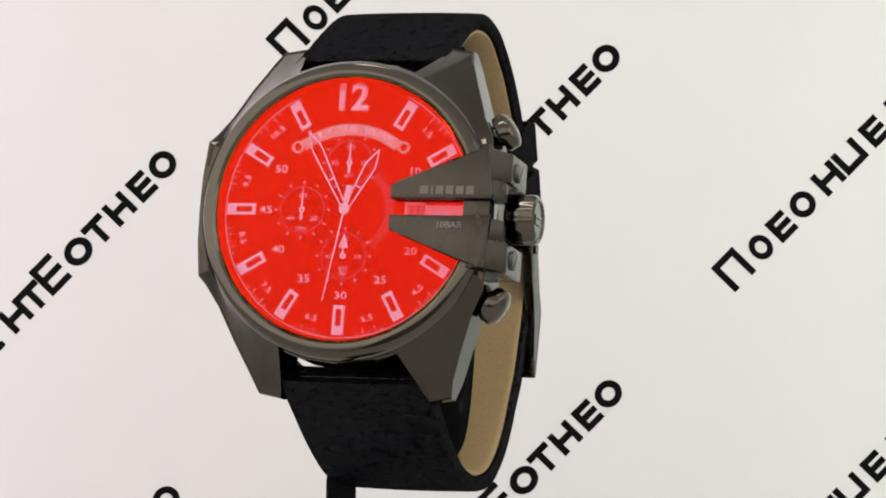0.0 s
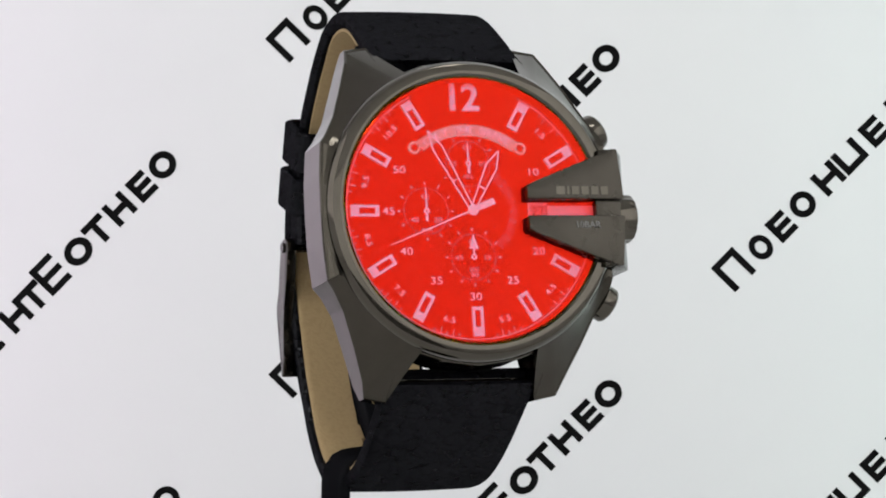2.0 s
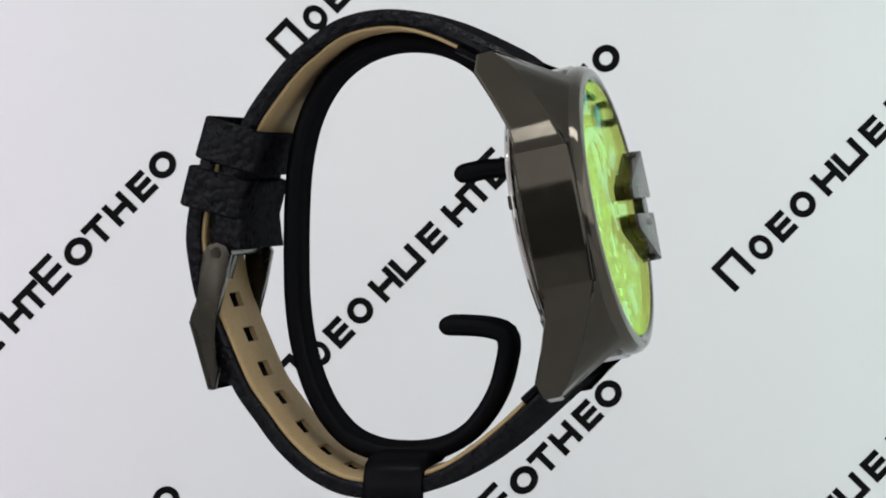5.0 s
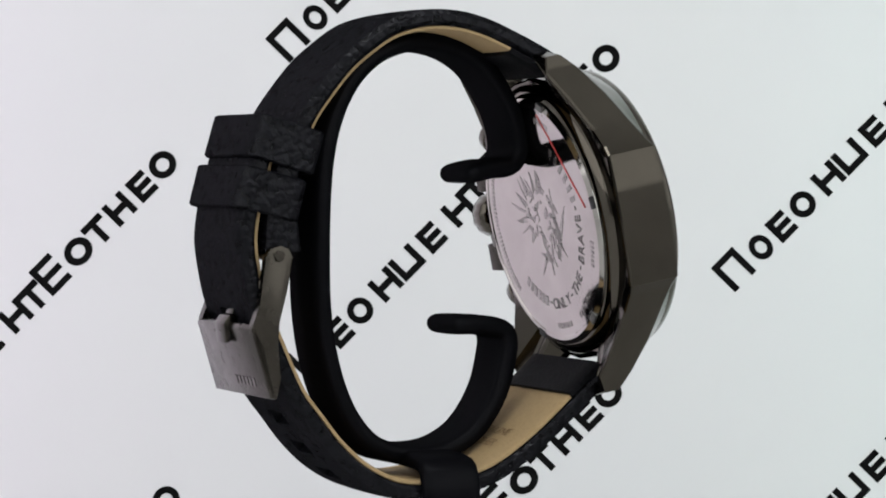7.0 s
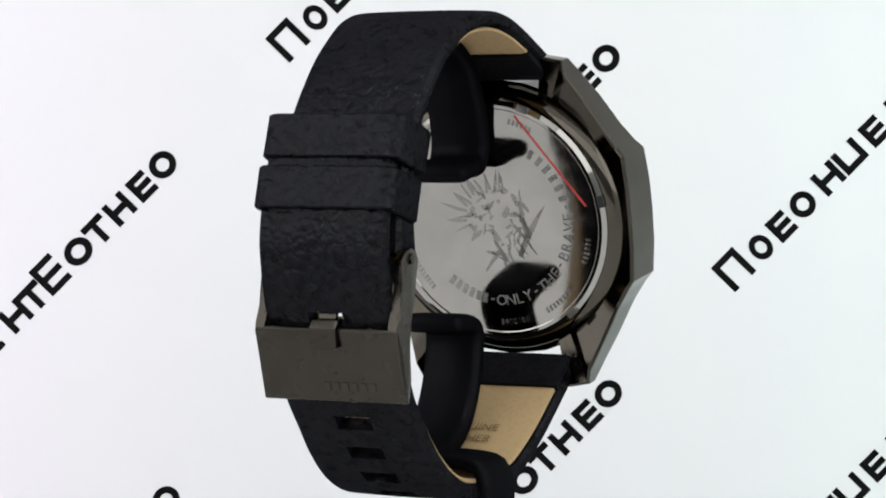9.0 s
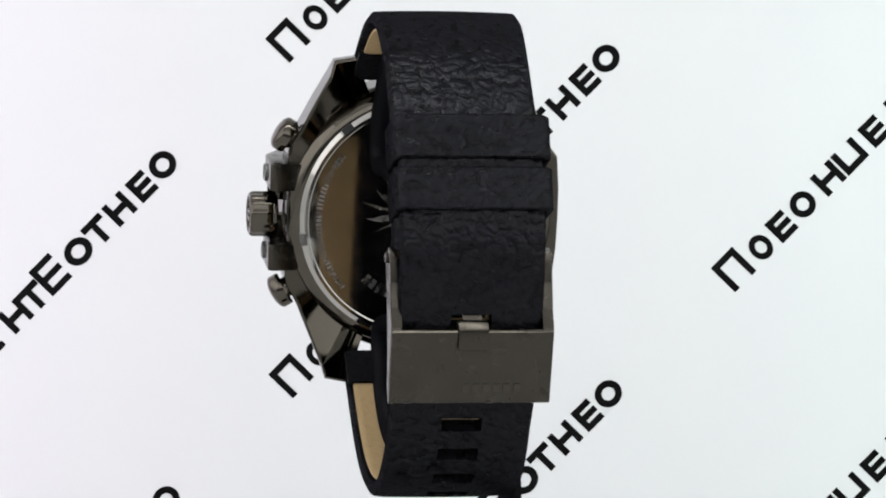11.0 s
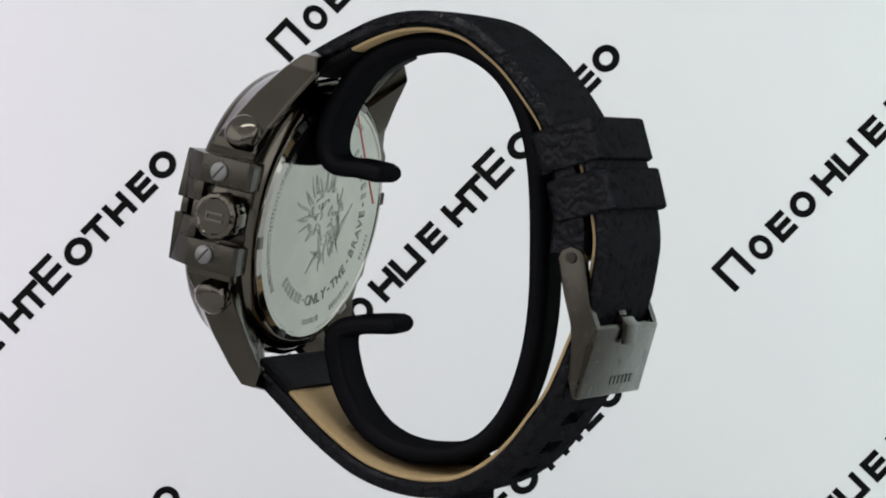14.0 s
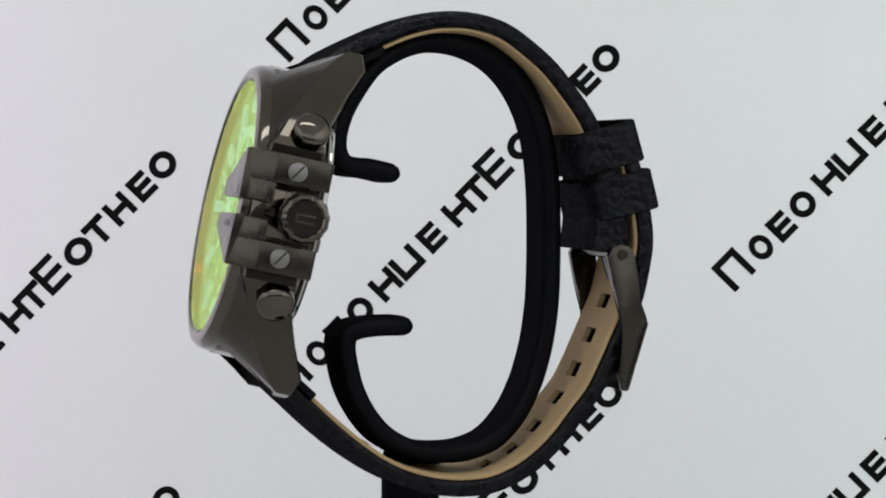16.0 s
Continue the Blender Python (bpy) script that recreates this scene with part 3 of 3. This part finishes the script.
# crown guard: two wedge plates with side blocks and screws
for s, word in ((1, ""), (-1, "10BAR")):
    plate_out = [(9.4, 1.35 * s), (9.4, 3.7 * s), (10.6, 4.2 * s), (24.6, 9.8 * s), (25.6, 9.8 * s), (26.4, 1.35 * s)]
    guard = part("guard_plate", prism(plate_out, -4.0, -2.35, "Y", 0.3), BRUSHED, watch, "brushed gunmetal wedge of the crown guard", LG, True, 18)
    far = prism([(22.5, -3.3), (25.5, -3.8), (28.2, 0.9), (28.2, 9.9), (27.4, 10.4), (23.0, 10.0)], 4.9 * s, 9.8 * s, "Z", 0.3)
    near = prism([(22.5, -3.3), (25.5, -3.8), (27.7, 0.2), (27.7, 1.5), (22.5, 1.5)], 1.45 * s, 4.95 * s, "Z", 0.25)
    part("guard_block", merged([(far, Matrix.Identity(4)), (near, Matrix.Identity(4))]), BRUSHED, guard, "", LG, True, 18)
    screw = part("screw", lathe([(0.1, 28.1), (1.6, 28.1), (1.6, 28.65), (1.35, 28.8), (0.1, 28.8)], 32, "X", False, (0, 4.4, 7.2 * s)), ETCHED, guard, "steel slotted screw", LG)
    part("slot", box(28.6, 28.83, -1.45, 1.45, -0.17, 0.17), DARK, screw, "", LG @ Matrix.Translation((0, 4.4, 7.2 * s)) @ Matrix.Rotation(radians(55), 4, "X"))
    if word:
        part("lettering", lettering(word, 1.15, 0.14, 0.012), ETCHED, guard, "", LG @ place(19.8, -2.95, -3.99), False)
    else:
        for x, w in ((-5.2, 1.5), (-3.3, 0.4), (-2.5, 1.3), (-0.8, 1.3), (0.9, 1.3), (2.6, 1.3)):
            part("mark_bar", box(x, x + w, -0.1, 0, -0.7, 0.7), POLISHED, guard, "plain bar of the raised maker's mark", LG @ place(19.6, 2.75, -3.99), False)
part("guard_bridge", merged([(box(22.6, 24.9, -1.0, 9.6, -4.6, 4.6, 0.3), Matrix.Identity(4)), (box(21.6, 26.0, -3.2, -1.9, -1.3, 1.3, 0.15), Matrix.Identity(4))]), BRUSHED, watch, "", LG, True, 18)
crown = part("crown", lathe([(1.0, 26.4), (3.4, 26.5), (3.9, 27.0), (4.15, 27.6), (4.15, 31.0), (3.85, 31.5), (3.3, 31.7), (3.0, 31.4), (0.1, 31.4)], 96, "X", False, (0, 6.7, 0), 14, 0.035), POLISHED, watch, "ridged gunmetal crown", LG)
part("emblem", merged([(box(31.35, 31.6, -1.7, 1.7, -0.9, -0.5), Matrix.Identity(4)), (box(31.35, 31.6, -1.7, 1.7, 0.3, 0.7), Matrix.Identity(4)), (box(31.35, 31.6, -1.7, -1.3, -0.5, 0.3), Matrix.Identity(4))]), RAISED, crown, "plain raised mark", LG @ Matrix.Translation((0, 6.7, 0)))
for s in (1, -1):
    turn = L @ Matrix.Translation((0.5, 5.8, 0)) @ Matrix.Rotation(radians(-31.0 * s), 4, "Y")
    pusher = part("pusher", lathe([(0.1, 22.0), (1.9, 22.0), (1.9, 27.0), (2.9, 27.0), (3.1, 27.3), (3.1, 28.8), (2.85, 29.2), (2.2, 29.6), (1.2, 29.85), (0.1, 29.95)], 48, "X"), POLISHED, watch, "round polished push-piece", turn)
    part("pusher_collar", lathe([(1.95, 22.0), (2.9, 22.0), (2.9, 25.0), (1.95, 25.0)], 40, "X", True), BRUSHED, pusher, "", turn)

# back of the case
back = part("case_back", lathe([(22.0, 8.8), (22.0, 11.0), (21.2, 11.5), (20.6, 11.5), (20.4, 11.35), (0.3, 11.35)], 128), STEEL, watch, "mirror steel back with engraved words", L)
part("back_rim", lathe([(22.02, 8.9), (22.02, 10.7), (22.6, 10.6), (23.7, 9.9), (24.1, 9.3), (24.1, 8.9)], 96, "Y", True), POLISHED, watch, "dark polished rim round the back", L)
FACE = L @ Matrix.Translation((0, 11.37, 0)) @ Matrix.Rotation(radians(180), 4, "Z")
for k in range(6):
    part("notch", box(-1.1, 1.1, -0.2, 0.3, 20.9, 22.2, 0.1), DARK if k % 2 else ETCHED, back, "", FACE @ Matrix.Rotation(radians(20 + 60 * k), 4, "Y"))
_text = "-ONLY-THE-BRAVE-"
for k, ch in enumerate(_text):
    c = 187.2 - k * 7.2
    part("letter", lettering(ch, 2.0, 0.04, 0.02), ETCHED, back, "", FACE @ polar(14.6, c, 0, c + 180), False)
for c0, gap in ((221, -5.6), (34, 7.8)):
    for k in range(6):
        part("mark_bar", box(-0.45, 0.45, -0.04, 0, -0.9, 0.9), SOFT_ETCH, back, "plain bar of the engraved maker's mark", FACE @ polar(14.6, c0 + k * gap, 0, c0 + k * gap), False)
bars = [(box(-0.22, 0.22, -0.04, 0, -0.5, 0.5), polar(18.6, c, 0, c)) for c in [100 + 2.6 * k for k in range(6)] + [130 + 2.6 * k for k in range(9)] + [165 + 2.6 * k for k in range(7)] + [228 + 2.3 * k for k in range(36)] + [14 + 2.6 * k for k in range(6)]]
tagged(part("engraving", merged(bars), SOFT_ETCH, back, "fine engraved marks too small to read", FACE, False), kind="stuff")


def sliver(length, wide, bend):
    """A bent pointed stroke along +Z from its root."""
    left, right = [], []
    for k in range(7):
        f = k / 6
        w = wide * (1 - f) ** 0.7 * (0.5 + f if f < 0.5 else 1.0)
        left.append((bend * f * f - w, length * f))
        right.append((bend * f * f + w, length * f))
    return prism(left + right[-2::-1], -0.03, 0)


def blotch(rng, w, h):
    return prism([(w * math.cos(i * 0.571) * rng.uniform(0.6, 1.25), h * math.sin(i * 0.571) * rng.uniform(0.6, 1.25)) for i in range(11)], -0.03, 0)


# plain engraved emblem in the middle: a fan of strokes round a cluster of patches
rng = random.Random(4)
_items = []
for k in range(15):
    c = 262 + k * 8.5
    _items.append((sliver(rng.uniform(3.2, 5.6), rng.uniform(0.25, 0.5), rng.uniform(-1.2, 1.2)), polar(rng.uniform(4.6, 6.2), c, 0, c + rng.uniform(-14, 14))))
for k in range(9):
    c = 75 + k * 13
    _items.append((sliver(rng.uniform(3.5, 6.0), rng.uniform(0.3, 0.6), rng.uniform(-1.8, 1.8)), polar(rng.uniform(2.5, 6.0), c, 0, c + rng.uniform(20, 70))))
for x, z, turn, size, wide in ((4.5, -6.5, 24, 11.0, 0.9), (6.2, -3.0, -14, 9.0, 0.7), (2.0, -7.5, -40, 6.0, 0.6)):
    _items.append((sliver(size, wide, 1.4), place(x, z, 0, turn)))
for k in range(46):
    a, r = rng.uniform(0, 6.283), 6.5 * math.sqrt(rng.random())
    _items.append((blotch(rng, rng.uniform(0.3, 1.4), rng.uniform(0.2, 0.6)), place(r * math.cos(a) + 0.8, r * math.sin(a) - 0.6, 0, rng.uniform(0, 180))))
tagged(part("emblem", merged(_items), SOFT_ETCH, back, "plain engraved patch in the middle", FACE, False), kind="stuff")
part("tape_edge", box(-0.17, 0.17, -0.06, 0, -10.3, 10.3), RED, back, "thin red edge of the protective film", FACE @ place(12.0, 11.0, 0, -38), False)

# ---- strap ----
CX = -2.7
UPPER = [(-20.02, 18.24), (-18.46, 19.53), (-16.7, 20.65), (-14.55, 21.77), (-10.64, 23.62), (-5.76, 25.67), (-0.88, 26.94), (4.0, 27.24), (8.89, 26.55), (13.28, 24.89), (17.68, 21.77), (21.09, 18.79), (24.51, 14.71), (27.83, 10.06), (29.98, 5.66), (32.44, 0.29), (33.81, -5.57), (34.2, -10.45), (34.29, -13.38)]
LOWER = [(-29.75, -34.9), (-29.0, -35.7), (-26.76, -37.79), (-23.34, -40.92), (-18.46, -45.41), (-13.57, -49.32), (-8.69, -52.44), (-3.81, -54.39), (1.07, -55.47), (5.96, -55.76), (10.84, -55.18), (15.23, -53.42), (19.14, -50.88), (23.05, -47.17), (26.46, -42.87), (29.59, -38.77), (31.84, -34.38), (33.79, -29.98), (35.45, -26.27), (37.15, -21.97), (38.2, -17.29), (38.89, -12.4), (38.59, -8.01), (37.71, -3.61), (36.54, 0.78), (35.37, 5.18), (34.79, 7.62)]

SLOTS = tuple((48.2 + 6.6 * k, 50.8 + 6.6 * k, 3.2) for k in range(7))


def narrower(a, b):
    return lambda f: a + (b - a) * min(1.0, f / 0.55)


def drift(f):
    """The strap wanders a little to one side on its way round."""
    return -2.9 + 0.75 * min(1.0, f / 0.6)


upper = part("upper_strap", strip(UPPER, narrower(26.4, 24.3), lambda f: 2.7 + 3.6 * max(0.0, (f - 0.72) / 0.28), drift, 1.1, 14, (), 0.9, -1, 0.25), LEATHER, watch, "black grained leather upper strap")
lower = part("lower_strap", strip(LOWER, narrower(26.4, 23.8), 2.7, drift, 0.55, 20, SLOTS, 0.9, 1, 0.25), LEATHER, watch, "black grained leather lower strap with a row of slots")


def inward(path, d):
    out = []
    for k, p in enumerate(path):
        a, b = path[max(k - 1, 0)], path[min(k + 1, len(path) - 1)]
        t = Vector((b[0] - a[0], b[1] - a[1])).normalized()
        out.append((p[0] - t.y * d, p[1] + t.x * d))
    return out


part("lining", strip(inward(UPPER, -2.6)[4:-3], narrower(24.4, 21.6), 0.9, drift, 1.1, 10, (), 0.25, -1), LINING, upper, "tan leather lining")
_slots = tuple((a, b, 3.3) for a, b in ((36.6, 39.1), (42.4, 45.0), (48.4, 51.1), (54.7, 57.7), (60.9, 63.7), (67.3, 70.5), (74.1, 76.9)))
part("lining", strip(inward(LOWER, 2.6)[3:], narrower(24.4, 21.6), 0.9, drift, 0.55, 20, _slots, 0.25), LINING, lower, "tan leather lining")
for path, thing, s, last in ((UPPER, upper, -1, 5), (LOWER, lower, 1, 4)):
    part("folded_end", strip(inward(path, 2.6 * s)[1:last], 25.8, 1.6, CX, 0.8, 10, (), 0.4, s), EDGE, thing)
_mark = Matrix(((-1, 0, 0, CX), (0, -0.54, -0.84, -11.6), (0, -0.84, 0.54, -46.0), (0, 0, 0, 1)))
part("lettering", merged([(lettering("GENUINE", 1.9, 0.04), place(0, 1.6)), (lettering("LEATHER", 1.9, 0.04), place(0, -1.6))]), STAMP, lower, "", _mark, False)


BX = -2.35


def keeper(cy, cz, turn, depth, tall, wide):
    """A leather loop round both layers of strap."""
    o, i = [], []
    for w, d, r, out in ((wide, depth, 2.0, o), (wide - 2.4, depth - 2.4, 1.2, i)):
        for qx, qy, a0 in ((1, 1, 0), (-1, 1, 90), (-1, -1, 180), (1, -1, 270)):
            for s in range(5):
                a = radians(a0 + s * 22.5)
                out.append((qx * (w / 2 - r) + r * math.cos(a), qy * (d / 2 - r) + r * math.sin(a)))
    b = bmesh.new()
    rows = []
    for pts, z in ((o, -tall / 2 + 0.3), (o, tall / 2 - 0.3), (inset(o, 0.3), tall / 2), (i, tall / 2), (i, -tall / 2), (inset(o, 0.3), -tall / 2)):
        rows.append([b.verts.new((x, y, z)) for x, y in pts])
    n = len(o)
    for k in range(len(rows)):
        p, q = rows[k], rows[(k + 1) % len(rows)]
        for j in range(n):
            b.faces.new((p[j], p[(j + 1) % n], q[(j + 1) % n], q[j]))
    return part("keeper", b, LEATHER, watch, "black grained leather keeper loop", Matrix.Translation((BX, cy, cz)) @ Matrix.Rotation(radians(turn), 4, "X"))


def inset(pts, d):
    return [(x - math.copysign(d, x), y - math.copysign(d, y)) for x, y in pts]


keeper(30.6, 4.2, 16.0, 11.6, 7.4, 26.0)
keeper(33.5, -3.95, 14.0, 11.4, 7.1, 26.0)

# ---- buckle ----
buckle = part("buckle", merged([(prism([(36.82, -25.29), (37.6, -26.07), (34.08, -37.79), (33.11, -37.79), (33.5, -36.43), (35.45, -29.0)], BX - 13.35, BX + 13.35, "X", 0.35), Matrix.Identity(4))]), BRUSHED, watch, "broad brushed gunmetal buckle plate", None, True, 18)
ARM = [(30.18, -14.55), (30.96, -12.99), (32.52, -12.4), (34.28, -12.99), (35.16, -14.55), (35.25, -18.26), (36.04, -22.17), (37.21, -25.29), (37.5, -26.46), (35.25, -32.91), (33.89, -37.79), (32.91, -37.79), (32.13, -33.89), (33.11, -29.0), (32.91, -25.1), (31.35, -20.21)]
for s in (-1, 1):
    part("buckle_arm", prism(ARM, BX + s * 11.6, BX + s * 13.35, "X", 0.3), BRUSHED, buckle, "", None, True, 18)
part("buckle_bar", lathe([(0.9, -13.8), (0.9, 13.8)], 20, "X", False, (BX, *(32.71, -14.16))), BRUSHED, buckle)
part("tongue", merged([(prism([(36.04, -23.93), (37.4, -24.32), (38.38, -25.68), (37.99, -29.0), (37.21, -29.0), (37.4, -26.07), (36.82, -25.29), (35.74, -24.9)], BX - 2.5, BX + 2.5, "X", 0.3), Matrix.Identity(4)), (prism([(32.71, -13.96), (33.5, -13.96), (36.82, -24.71), (36.04, -25.1)], BX - 1.6, BX + 1.6, "X", 0.2), Matrix.Identity(4))]), BRUSHED, buckle, "flat gunmetal buckle tongue", None, True, 18)
for x in (-5.4, -3.7, -2.0, -0.3, 1.4, 3.1):
    part("mark_bar", box(x, x + 1.1, -0.08, 0, -0.7, 0.7), GUNMETAL, buckle, "plain bar of the engraved maker's mark", Matrix.Translation((BX - 4.0, *(34.87, -35.25))) @ Matrix.Rotation(radians(180), 4, "Z") @ Matrix.Rotation(radians(16.7), 4, "X"), False)


# ---- what moves: the stand turns with the watch, and the pointers run ----
TURN = ((0.0, -17.63), (0.5, -7.74), (1.0, 1.75), (1.5, 10.43), (2.0, 18.75), (2.5, 27.98), (3.0, 38.18), (3.5, 48.1), (4.0, 57.54), (6.3, 100.6), (7.0, 113.62), (8.0, 132.43),
        (9.0, 151.22), (11.5, 198.0), (12.0, 206.85), (12.5, 215.64), (13.0, 224.94), (13.5, 234.42), (14.0, 243.89), (14.5, 253.1), (15.0, 262.53), (15.5, 272.52), (16.0, 282.6))


def motions():
    rows = [(t, HUB @ Matrix.Rotation(radians(a), 4, "Z")) for t, a in TURN]
    walk(watch, rows)
    walk(stand, rows)
    walk(second_pointer, [(t, pointer_pose(-1.3, 190 + 29.0 * t)) for t in range(17)])
    walk(minute_pointer, [(t, pointer_pose(-1.0, 331.2 + 0.48 * t)) for t in (0, 4, 8, 12, 16)])


motions()
